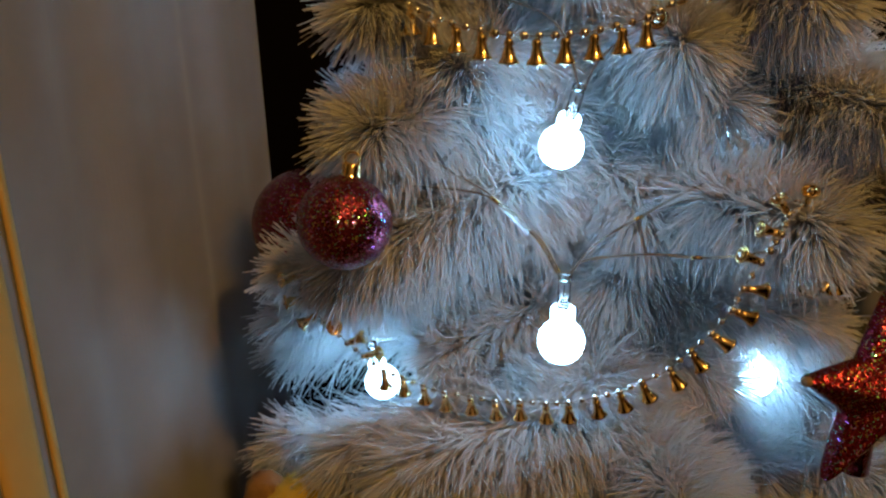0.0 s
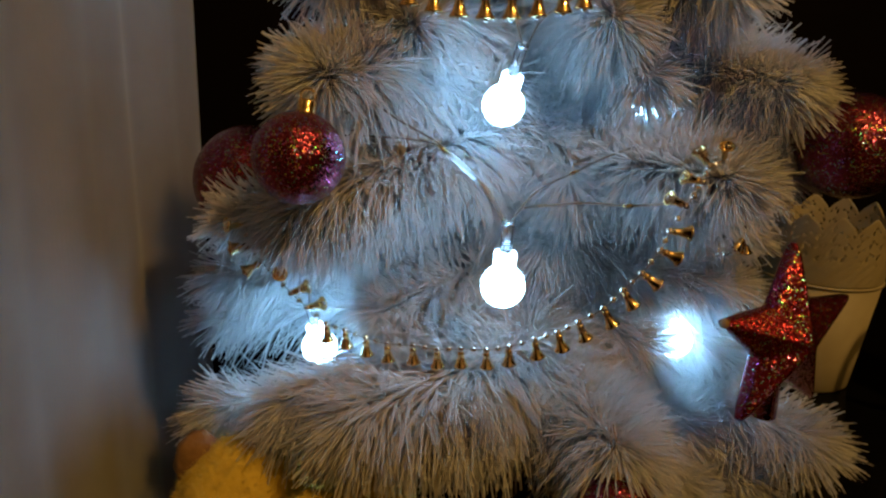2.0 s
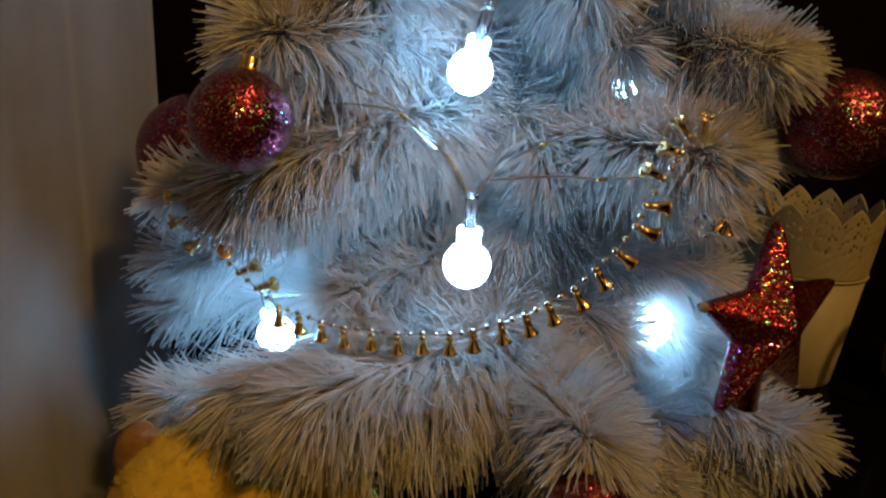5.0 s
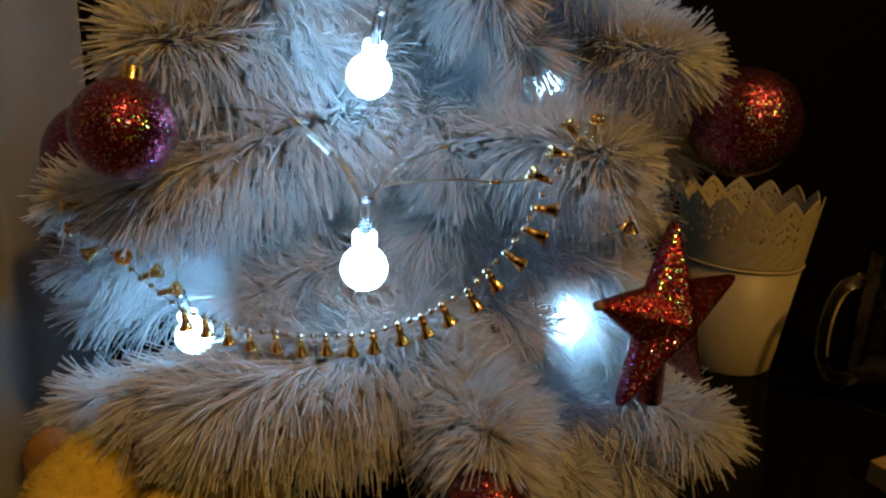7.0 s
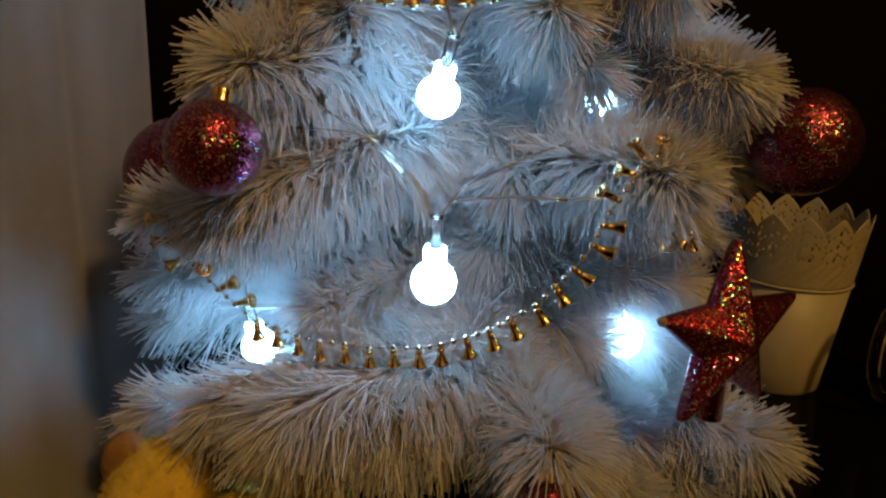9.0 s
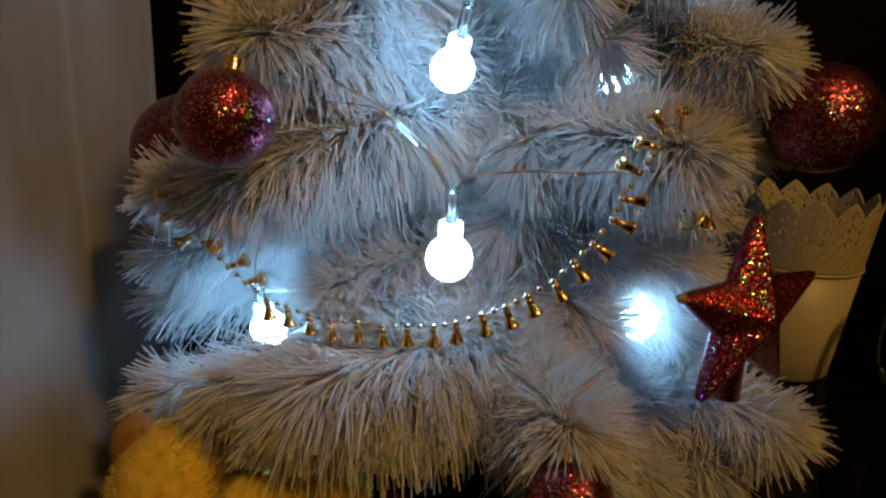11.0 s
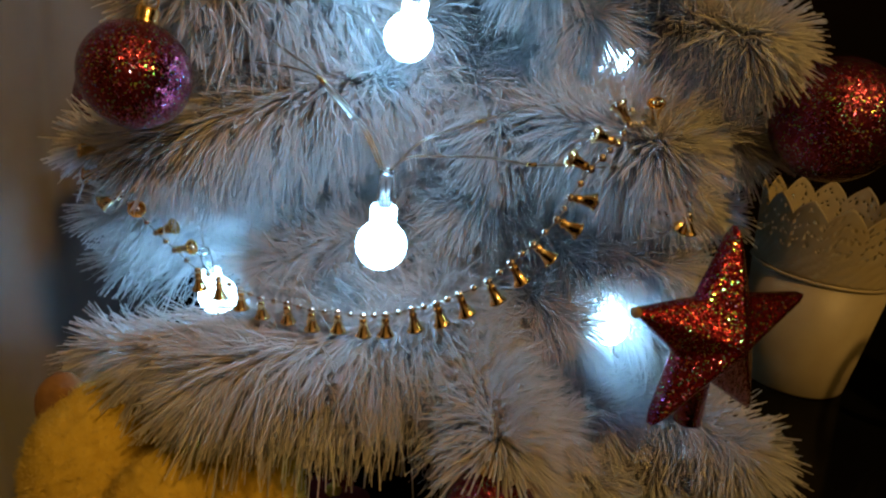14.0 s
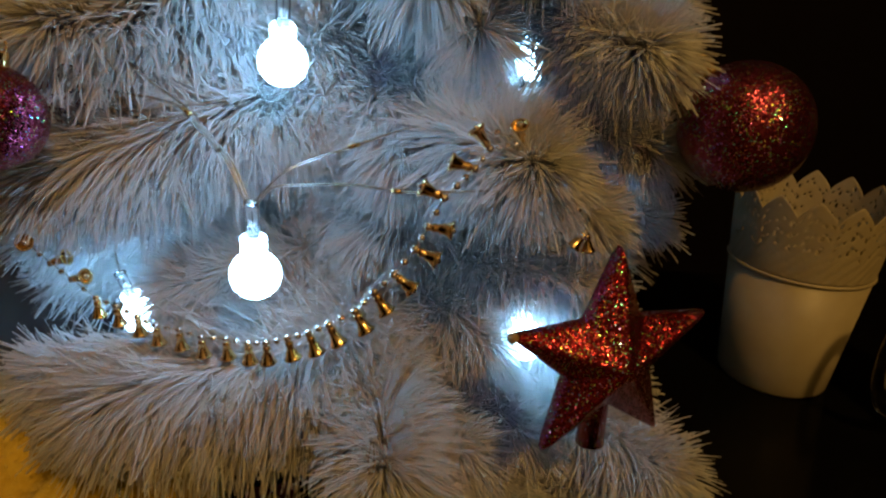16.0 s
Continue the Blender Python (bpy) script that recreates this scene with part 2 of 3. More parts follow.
def curtain_point(u, z):
    path = CURTAIN_PATH
    f = u * (len(path) - 1)
    i = min(int(f), len(path) - 2)
    p = path[i].lerp(path[i + 1], f - i)
    d = (path[i + 1] - path[i]).normalized()
    nrm = Vector((-d.y, d.x, 0))
    fold = 0.0035 * math.sin(u * 26 + 0.8 * math.sin(z * 3)) + 0.0025 * math.sin(u * 61 + z * 2.2) + 0.003 * math.sin(z * 7 + u * 9)
    return Vector((p.x, p.y, z)) + nrm * fold * min(1.0, u * 12 + 0.15), nrm


CURTAIN_PATH = spline([(x, y, 0) for x, y in CURTAIN_LINE], 90)


def curtain_strip(u0, u1, nu, z0, z1, nz, thick, off=0.0):
    bm = bmesh.new()
    grid = {}
    for side in (0, 1):
        for i in range(nu + 1):
            for k in range(nz + 1):
                p, nrm = curtain_point(u0 + (u1 - u0) * i / nu, z0 + (z1 - z0) * k / nz)
                grid[side, i, k] = bm.verts.new(p - nrm * (off + thick * side))
    for i in range(nu):
        for k in range(nz):
            for side in (0, 1):
                q = [grid[side, i, k], grid[side, i + 1, k], grid[side, i + 1, k + 1], grid[side, i, k + 1]]
                bm.faces.new(q if side else q[::-1])
    for k in range(nz):
        for i in (0, nu):
            bm.faces.new((grid[0, i, k], grid[0, i, k + 1], grid[1, i, k + 1], grid[1, i, k]))
    for i in range(nu):
        for k in (0, nz):
            bm.faces.new((grid[0, i, k], grid[0, i + 1, k], grid[1, i + 1, k], grid[1, i, k]))
    bmesh.ops.recalc_face_normals(bm, faces=bm.faces[:])
    return bm


curtain = thing("curtain", "off-white cloth curtain with soft folds and gold stripes", "curtain")
link("cloth_panel", curtain_strip(0.0, 1.0, 180, -0.55, 1.5, 60, 0.0012), CURTAIN, curtain)
link("gold_stripe", curtain_strip(0.485, 0.4935, 2, -0.55, 1.5, 60, 0.0016, -0.0022), STRIPE, curtain, "narrow gold satin stripe")
link("gold_stripe", curtain_strip(0.511, 0.546, 6, -0.55, 1.5, 60, 0.0016, -0.0022), STRIPE, curtain, "wide gold satin stripe")


# ---- the tree ----
tree = thing("christmas_tree", "small bushy white artificial Christmas tree on the black table", "christmas tree", at=(AXIS.x, AXIS.y, TABLE))
ORIGIN = Vector((AXIS.x, AXIS.y, TABLE))
rng = np.random.default_rng(7)


CLEARANCE = [(0.052, 0.259, 0.2435, 0.018), (0.056, 0.290, 0.3205, 0.018), (-0.0325, 0.342, 0.1785, 0.037), (-0.060, 0.345, 0.168, 0.019), (-0.029, 0.322, 0.188, 0.016), (-0.024, 0.303, 0.197, 0.012), (0.170, 0.319, 0.1893, 0.0125), (0.168, 0.385, 0.3185, 0.0160), (0.158, 0.362, 0.3205, 0.0150), (0.146, 0.335, 0.322, 0.0135), (0.132, 0.300, 0.323, 0.0125), (0.168, 0.298, 0.182, 0.008),
             (0.169, 0.244, 0.178, 0.013), (0.2225, 0.260, 0.177, 0.014), (0.199, 0.252, 0.172, 0.014), (0.196, 0.240, 0.200, 0.016), (0.1045, 0.222, 0.145, 0.022), (-0.0365, 0.248, 0.2985, 0.020),
             (0.047, 0.257, 0.207, 0.008), (0.036, 0.262, 0.205, 0.009), (0.025, 0.265, 0.204, 0.009), (0.014, 0.270, 0.204, 0.009), (0.002, 0.275, 0.203, 0.009), (-0.010, 0.280, 0.204, 0.009), (-0.021, 0.284, 0.209, 0.008),
             (0.034, 0.270, 0.252, 0.007), (0.040, 0.310, 0.240, 0.011), (0.043, 0.350, 0.228, 0.014), (0.045, 0.385, 0.217, 0.016), (0.066, 0.310, 0.243, 0.007)]


def needles_mesh(path, count, length, splay=56.0, sag=5.0, start=0.10, droop=0.0, width=0.00112):
    """Flat plastic needles round a branch, leaning towards its tip, each a thin tapered strip with thickness."""
    pts = np.array([tuple(p) for p in path])
    tang = np.gradient(pts, axis=0)
    tang /= np.linalg.norm(tang, axis=1)[:, None]
    u = start + (1 - start) * rng.random(count) ** 0.9
    u = np.where(rng.random(count) < 0.07, 0.95 + 0.05 * rng.random(count), u)
    f = u * (len(pts) - 1)
    i = np.minimum(f.astype(int), len(pts) - 2)
    w = (f - i)[:, None]
    base = pts[i] * (1 - w) + pts[i + 1] * w
    t = tang[i]
    ref = np.where(np.abs(t[:, 2:3]) > 0.9, np.array([[1.0, 0, 0]]), np.array([[0, 0, 1.0]]))
    a = np.cross(t, ref)
    a /= np.linalg.norm(a, axis=1)[:, None]
    b = np.cross(t, a)
    phi = rng.random(count) * 2 * np.pi
    ang = np.radians(np.clip(rng.normal(splay, 16, count), 12, 105))
    tip = u > 0.94
    ang = np.where(tip, np.radians(rng.random(count) * 75), ang)
    d = np.cos(ang)[:, None] * t + np.sin(ang)[:, None] * (np.cos(phi)[:, None] * a + np.sin(phi)[:, None] * b)
    d[:, 2] -= droop * rng.uniform(0.5, 1.3, count)
    d /= np.linalg.norm(d, axis=1)[:, None]
    L = length * rng.triangular(0.45, 0.92, 1.34, count) * (1.0 - 0.25 * np.clip((u - 0.8) / 0.2, 0, 1))
    s = sag * rng.uniform(0.6, 1.4, count)
    side = np.cross(d, rng.normal(size=(count, 3)))
    side /= np.linalg.norm(side, axis=1)[:, None]
    nrm = np.cross(d, side)
    curl = rng.normal(0, 0.04, (count, 1)) * side + rng.normal(0, 0.04, (count, 1)) * nrm
    # the lamps push the needles aside
    keep = np.ones(count, bool)
    for cx, cy, cz, rad in CLEARANCE:
        for fr in (0.35, 0.6, 0.8, 1.0):
            c = base + d * (L * fr)[:, None]
            c[:, 2] -= s * (L * fr) ** 2
            keep &= np.linalg.norm(c - np.array([cx, cy, cz]), axis=1) > rad
    base, d, L, s, side, nrm, curl = base[keep], d[keep], L[keep], s[keep], side[keep], nrm[keep], curl[keep]
    count = len(base)
    V = np.empty((count, 9, 3))
    wid = width * rng.uniform(0.75, 1.2, count)[:, None]
    for k, (fr, ws) in enumerate(((0.0, 0.75), (0.55, 1.0), (1.0, 0.62))):
        c = base + d * (L * fr)[:, None] + curl * (L * fr * fr)[:, None]
        c[:, 2] -= s * (L * fr) ** 2
        V[:, 3 * k] = c - side * wid * ws * 0.5
        V[:, 3 * k + 1] = c + side * wid * ws * 0.5
        V[:, 3 * k + 2] = c + nrm * 0.00028 * ws
    V[:, :, 2] = np.maximum(V[:, :, 2], TABLE + 0.0006)
    V -= np.array(tuple(ORIGIN))
    quads = np.array([[0, 1, 4, 3], [1, 2, 5, 4], [2, 0, 3, 5], [3, 4, 7, 6], [4, 5, 8, 7], [5, 3, 6, 8]])
    F = (quads[None] + 9 * np.arange(count)[:, None, None]).reshape(-1)
    me = bpy.data.meshes.new("needles")
    me.vertices.add(count * 9)
    me.vertices.foreach_set("co", V.reshape(-1))
    me.loops.add(len(F))
    me.loops.foreach_set("vertex_index", F.astype(np.int32))
    me.polygons.add(len(F) // 4)
    me.polygons.foreach_set("loop_start", np.arange(0, len(F), 4, dtype=np.int32))
    me.update(calc_edges=True)
    me.validate()
    me.materials.append(NEEDLE)
    return me


def branch(root, mid, tip, count, length=0.032, splay=56.0, sag=5.0, droop=0.0, start=0.10):
    path = spline([root, mid, tip], 22)
    local = [p - ORIGIN for p in path]
    ob = link("branch", tube_bm(local, lambda f: 0.0021 - 0.0012 * f, 6), STEM, tree)
    nd = new("needles", needles_mesh(path, count, length, splay, sag, start, droop))
    nd.parent = ob
    tagged(nd, "white plastic needles", kind="stuff")
    return ob


trunk_path = [Vector((0.001 * math.sin(k * 2.0), 0.001 * math.cos(k * 1.7), 0.60 * k / 14)) for k in range(15)]
link("trunk", tube_bm(trunk_path, lambda f: 0.0085 - 0.006 * f, 12), TRUNK, tree)
link("stand", lathe_bm([(0, 0.0), (0.018, 0.0), (0.019, 0.001), (0.018, 0.003), (0.010, 0.004), (0, 0.005)], 28), DARK_WALL, tree, "low round dark stand")


def root_at(z):
    return Vector((AXIS.x, AXIS.y, z))


# the branches that face the camera: height on the trunk, a middle point, the tip, how many needles
LOW_TIER = [
    (0.130, (0.000, 0.372, 0.146), (-0.082, 0.335, 0.146), 4400, 0.039, 50.0, 5.0, 0.15),
    (0.150, (0.095, 0.315, 0.172), (0.107, 0.238, 0.170), 5000, 0.036, 68.0, 4.0, 0.1),
    (0.135, (0.185, 0.330, 0.148), (0.233, 0.281, 0.146), 4000, 0.037, 52.0),
    (0.140, (0.130, 0.350, 0.150), (0.172, 0.305, 0.144), 4000, 0.036),
    (0.140, (0.050, 0.345, 0.150), (0.004, 0.315, 0.150), 2600, 0.032),
    (0.140, (0.160, 0.350, 0.152), (0.214, 0.312, 0.142), 4000, 0.036),
    (0.150, (0.165, 0.370, 0.160), (0.226, 0.345, 0.150), 2800, 0.034),
    (0.145, (0.110, 0.335, 0.150), (0.140, 0.285, 0.146), 3600, 0.035),
]
LOWEST_TIER = [
    (0.120, (0.140, 0.335, 0.128), (0.166, 0.283, 0.116), 4200, 0.036, 58.0, 5.0, 0.15),
    (0.120, (0.175, 0.335, 0.128), (0.208, 0.292, 0.114), 4200, 0.036, 58.0, 5.0, 0.15),
    (0.125, (0.105, 0.325, 0.140), (0.126, 0.262, 0.132), 4000, 0.035, 62.0, 5.0, 0.15),
]
SECOND_TIER = [
    (0.190, (0.145, 0.360, 0.200), (0.206, 0.322, 0.178), 2200, 0.034, 42.0, 3.0),
    (0.165, (0.092, 0.325, 0.190), (0.092, 0.280, 0.182), 3600, 0.031, 60.0, 5.0, 0.25),
    (0.170, (0.088, 0.310, 0.186), (0.034, 0.276, 0.178), 4600, 0.041, 62.0, 6.0, 0.5),
    (0.180, (0.160, 0.355, 0.192), (0.212, 0.340, 0.186), 2400, 0.033),
    (0.185, (0.115, 0.345, 0.200), (0.152, 0.318, 0.187), 3600, 0.034),
    (0.195, (0.078, 0.305, 0.197), (-0.012, 0.262, 0.181), 7600, 0.042, 66.0, 6.0, 0.5),
    (0.195, (0.050, 0.320, 0.200), (-0.044, 0.290, 0.172), 4600, 0.040, 60.0, 6.0, 0.35),
]
MIDDLE_TIER = [
    (0.180, (0.000, 0.385, 0.186), (-0.088, 0.376, 0.186), 2400, 0.034, 44.0),
    (0.208, (0.000, 0.392, 0.216), (-0.068, 0.365, 0.212), 3000, 0.036, 46.0),
    (0.205, (-0.008, 0.378, 0.218), (-0.080, 0.344, 0.222), 2400, 0.032, 40.0),
    (0.215, (0.130, 0.350, 0.222), (0.166, 0.332, 0.213), 3800, 0.035),
    (0.220, (0.060, 0.350, 0.222), (0.004, 0.315, 0.210), 3800, 0.036),
    (0.225, (0.150, 0.345, 0.226), (0.196, 0.318, 0.222), 3000, 0.032),
    (0.240, (0.170, 0.390, 0.248), (0.236, 0.378, 0.240), 2800, 0.033),
    (0.245, (0.115, 0.360, 0.252), (0.090, 0.336, 0.240), 4600, 0.038, 60.0, 5.0, 0.6),
    (0.255, (0.140, 0.360, 0.268), (0.192, 0.318, 0.258), 3400, 0.033),
    (0.260, (0.030, 0.375, 0.262), (-0.020, 0.362, 0.248), 2600, 0.032),
]
UPPER_TIER = [
    (0.270, (0.122, 0.335, 0.288), (0.158, 0.266, 0.292), 4600, 0.034, 64.0, 4.0),
    (0.280, (0.170, 0.372, 0.292), (0.224, 0.340, 0.286), 3200, 0.034),
    (0.290, (0.040, 0.330, 0.298), (-0.040, 0.288, 0.272), 7000, 0.036, 60.0, 5.0, 0.4),
    (0.285, (0.010, 0.345, 0.290), (-0.058, 0.322, 0.264), 3600, 0.034, 56.0, 5.0, 0.25),
    (0.305, (0.078, 0.365, 0.312), (0.048, 0.330, 0.292), 3400, 0.033, 60.0, 5.0, 0.4),
    (0.300, (0.100, 0.360, 0.300), (0.102, 0.325, 0.280), 4000, 0.036, 60.0, 5.0, 0.4),
    (0.310, (0.020, 0.335, 0.332), (-0.028, 0.282, 0.331), 4800, 0.037, 62.0),
    (0.320, (0.010, 0.385, 0.335), (-0.042, 0.362, 0.332), 2400, 0.032),
    (0.320, (0.155, 0.380, 0.342), (0.203, 0.305, 0.334), 5200, 0.035, 62.0),
    (0.335, (0.120, 0.360, 0.345), (0.136, 0.320, 0.336), 2200, 0.032, 50.0, 6.0, 0.3),
]
TOP_TIER = [
    (0.345, (0.045, 0.355, 0.360), (0.010, 0.306, 0.355), 3600, 0.034),
    (0.345, (0.180, 0.400, 0.355), (0.228, 0.385, 0.352), 2200, 0.033),
    (0.350, (0.100, 0.355, 0.368), (0.112, 0.310, 0.362), 3400, 0.034),
    (0.375, (0.030, 0.360, 0.390), (-0.028, 0.300, 0.380), 3400, 0.033),
    (0.380, (0.130, 0.360, 0.390), (0.164, 0.304, 0.381), 3600, 0.034),
    (0.405, (0.075, 0.360, 0.415), (0.056, 0.308, 0.408), 2800, 0.033),
]
for z, m_, t_, n_, l_, *more in LOWEST_TIER + LOW_TIER + SECOND_TIER + MIDDLE_TIER + UPPER_TIER + TOP_TIER:
    branch(root_at(z), m_, t_, n_, l_, *more)
# the short tip on which the garland's end lies
branch((-0.018, 0.335, 0.276), (-0.045, 0.312, 0.270), (-0.070, 0.298, 0.264), 1300, 0.024, 60.0, 3.0)
# short inner branches between the tiers
for k in range(26):
    x, z = -0.025 + 0.225 * ((k * 0.618) % 1.0), 0.165 + 0.20 * (k + 0.5) / 26
    r0 = root_at(z + 0.012)
    tip = Vector((x, 0.352 + 0.015 * math.sin(k * 2.1), z))
    branch(r0, r0.lerp(tip, 0.55) + Vector((0, 0, 0.006)), tip, 1500, 0.034, 64.0, 5.0, 0.3)
# the rest of the tree, round the back and up to its top
for k in range(34):
    z = 0.15 + 0.44 * (k / 34)
    reach = 0.155 * (1 - (z - 0.15) / 0.56)
    a = k * 2.399 + 0.4
    d = Vector((math.cos(a), math.sin(a), 0))
    if d.y < -0.25 and z < 0.42:
        reach *= 0.45
    r0 = root_at(z)
    branch(r0, r0 + d * reach * 0.55 + Vector((0, 0, 0.012)), r0 + d * reach + Vector((0, 0, 0.004)), 900, 0.036)


# ---- glitter balls ----
def bauble(name, centre, radius, material, label, lean=(0.0, 0.0, 1.0), thread_length=0.0):
    ob = thing(name, label, "bauble", "glitter balls on the tree", centre)
    bm = bmesh.new()
    bmesh.ops.create_icosphere(bm, subdivisions=5, radius=radius)
    link("ball", bm, material, ob)
    m = align((0, 0, 0), lean)
    r = radius * 0.10 + 0.0020
    h = radius
    cap = lathe_bm([(r * 1.25, h - 0.0022), (r * 1.1, h - 0.0002), (r, h + 0.0006), (r, h + 0.0038), (r * 0.85, h + 0.0046), (0, h + 0.0047)], 20, m)
    capo = link("cap", cap, GOLD, ob, "crimped gold metal cap")
    ring = [m @ Vector((0.0030 * math.cos(q), 0, h + 0.0062 + 0.0026 * math.sin(q))) for q in [2 * math.pi * i / 18 for i in range(19)]]
    link("loop", tube_bm(ring, 0.00045, 6), GOLD, capo)
    top = m @ Vector((0, 0, h + 0.0080))
    for side in (-1, 1) if thread_length else ():
        thread = spline([top, top + Vector((0.0012 * side, 0.002, 0.45 * thread_length)), top + Vector((0.0004 * side, 0.006, thread_length))], 10)
        link("hanging_thread", tube_bm(thread, 0.00028, 5), GOLD, capo, "thin gold hanging thread")
    return ob


bauble("bauble", (-0.0362, 0.252, 0.3000), 0.0186, GLITTER, "magenta-red glitter ball with gold cap hanging from a branch", (0.16, 0.2, 1))
bauble("bauble", (-0.0665, 0.338, 0.2745), 0.0290, GLITTER_BIG, "larger dull red glitter ball behind needles beside the curtain", (0.35, 0.55, 0.75))
bauble("bauble", (0.253, 0.313, 0.3035), 0.0284, GLITTER_BIG, "large red and violet glitter ball above the white pot", (-0.62, 0.25, 0.75))
bauble("bauble", (0.1045, 0.228, 0.145), 0.0192, GLITTER, "small violet-red glitter ball with gold cap hanging low", (-0.12, 0.1, 1), 0.013)


# ---- glitter star ----
def star():
    tips = [Vector(q) for q in ((0.193, 0.262, 0.264), (0.236, 0.273, 0.233), (0.2225, 0.268, 0.177), (0.169, 0.246, 0.178), (0.151, 0.245, 0.230))]
    c = sum(tips, Vector()) / 5
    nrm = Vector()
    for k in range(5):
        nrm += (tips[k] - c).cross(tips[(k + 1) % 5] - c)
    nrm.normalize()
    if nrm.y > 0:
        nrm = -nrm
    ob = thing("star_ornament", "red glitter five-pointed star tree topper lying among the branches", "star", at=c)
    R = sum((q - c).length for q in tips) / 5
    bm = bmesh.new()
    rim = []
    for k in range(5):
        d = (tips[k] - c)
        e = (tips[(k + 1) % 5] - c)
        rim.append(d * (1.0))
        rim.append((d + e).normalized() * R * 0.44)
    front, back = [bm.verts.new(p + nrm * 0.002) for p in rim], [bm.verts.new(p - nrm * 0.004) for p in rim]
    top, low = bm.verts.new(nrm * 0.0170), bm.verts.new(-nrm * 0.0170)
    for k in range(10):
        j = (k + 1) % 10
        bm.faces.new((front[k], front[j], top))
        bm.faces.new((back[j], back[k], low))
        bm.faces.new((front[j], front[k], back[k], back[j]))
    bmesh.ops.recalc_face_normals(bm, faces=bm.faces[:])
    bmesh.ops.bevel(bm, geom=bm.edges[:], offset=0.0016, segments=3, affect="EDGES", profile=0.5)
    body = link("star_body", bm, STAR_GLITTER, ob)
    bm = bmesh.new()
    bmesh.ops.create_icosphere(bm, subdivisions=3, radius=0.0023, matrix=Matrix.Translation((tips[4] - c) * 0.965 + nrm * 0.0006))
    link("worn_tip", bm, BEIGE, ob, "bare tan tip where the glitter has worn off")
    down = ((tips[2] + tips[3]) / 2 - c).normalized()
    a, b = down * 0.012 - nrm * 0.005, down * 0.0445 - nrm * 0.007
    m = align(a, b - a)
    h = (b - a).length
    link("socket", lathe_bm([(0.0052, 0), (0.0062, h), (0.0050, h), (0.0044, 0.006), (0, 0.006)], 20, m), STAR_GLITTER, ob, "round red glitter socket")


star()


# ---- garlands of gold bells ----
def unit_mesh(bm, material):
    me = bpy.data.meshes.new("piece")
    bm.to_mesh(me)
    bm.free()
    me.polygons.foreach_set("use_smooth", [True] * len(me.polygons))
    me.materials.append(material)
    return me


BELL_PROFILE = [(0, 0.0), (0.0010, -0.0002), (0.0016, -0.0010), (0.0017, -0.0021), (0.0014, -0.0027), (0.0019, -0.0042), (0.0024, -0.0060), (0.0032, -0.0074), (0.0036, -0.0080), (0.0033, -0.0083), (0.0026, -0.0079), (0.0018, -0.0060), (0, -0.0044)]


def garland(name, label, points, bells, scale=1.0):
    origin = Vector(points[len(points) // 2])
    ob = thing(name, label, "bell garland", at=origin)
    path = [p - origin for p in spline(points, 160)]
    link("cord", tube_bm(path, 0.00022, 5), SILVER, ob)
    beads = []
    for r in (0.00170, 0.00140):
        bead = bmesh.new()
        bmesh.ops.create_icosphere(bead, subdivisions=2, radius=r * scale)
        beads.append(unit_mesh(bead, SILVER))
    bell_me = unit_mesh(lathe_bm([(r * scale, z * scale) for r, z in BELL_PROFILE], 18), GOLD)
    clapper = bmesh.new()
    bmesh.ops.create_icosphere(clapper, subdivisions=2, radius=0.0014 * scale)
    clap_me = unit_mesh(clapper, SILVER)
    marks = [Vector(v) for v in points]
    for p, q in zip(marks, marks[1:] + marks[-1:]):
        steps = max(1, round((q - p).length / 0.0056))
        for k in range(steps):
            shared("bead", beads[min(k, 1)], ob, Matrix.Translation(p.lerp(q, k / steps) - origin))
    for place, hang in bells:
        p = Vector(place) - origin
        d = Vector(hang).normalized()
        b = shared("bell", bell_me, ob, align(p + d * 0.0008, -d, random.random() * 6))
        shared("clapper", clap_me, b, Matrix.Translation((0, 0, -0.0080 * scale)))
    return ob


CHAIN = [(0.148, 0.262, 0.3), (0.138, 0.252, 0.3), (0.133, 0.246, 0.294), (0.127, 0.241, 0.289), (0.123, 0.239, 0.285), (0.118, 0.24, 0.274), (0.114, 0.238, 0.266), (0.107, 0.238, 0.256), (0.1, 0.239, 0.248), (0.093, 0.241, 0.239), (0.083, 0.243, 0.232), (0.075, 0.246, 0.226), (0.066, 0.25, 0.221), (0.056, 0.256, 0.215), (0.047, 0.262, 0.211), (0.036, 0.268, 0.209), (0.025, 0.27, 0.208), (0.014, 0.275, 0.208), (0.002, 0.28, 0.207), (-0.008, 0.285, 0.208), (-0.018, 0.288, 0.211), (-0.027, 0.289, 0.214), (-0.036, 0.288, 0.223), (-0.043, 0.286, 0.231), (-0.05, 0.284, 0.24), (-0.056, 0.284, 0.247), (-0.061, 0.284, 0.255), (-0.063, 0.286, 0.264)]
SIDE = {1: (-0.6, 0, 0.75), 2: (-1, 0, 0.25), 4: (-1, -0.1, 0.45), 5: (1, -0.2, -0.05), 6: (1, -0.2, -0.4), 7: (0.8, -0.2, -0.55), 8: (0.55, -0.1, -0.8), 9: (0.5, -0.1, -0.85), 10: (0.45, 0, -0.9), 11: (0.35, 0, -0.95), 12: (0.25, 0, -1), 22: (0.5, -0.2, 0.2), 23: (1, -0.2, 0.5), 24: (0.3, -0.8, 0.4), 25: (-0.9, -0.3, -0.5), 26: (-1, -0.3, -0.1), 27: (-0.8, -0.5, 0.1)}
garland("bell_garland", "string of small gold bells and beads draped over the branches", CHAIN, [(p, SIDE.get(k, (0.08, 0, -1))) for k, p in enumerate(CHAIN) if k not in (0, 3)])
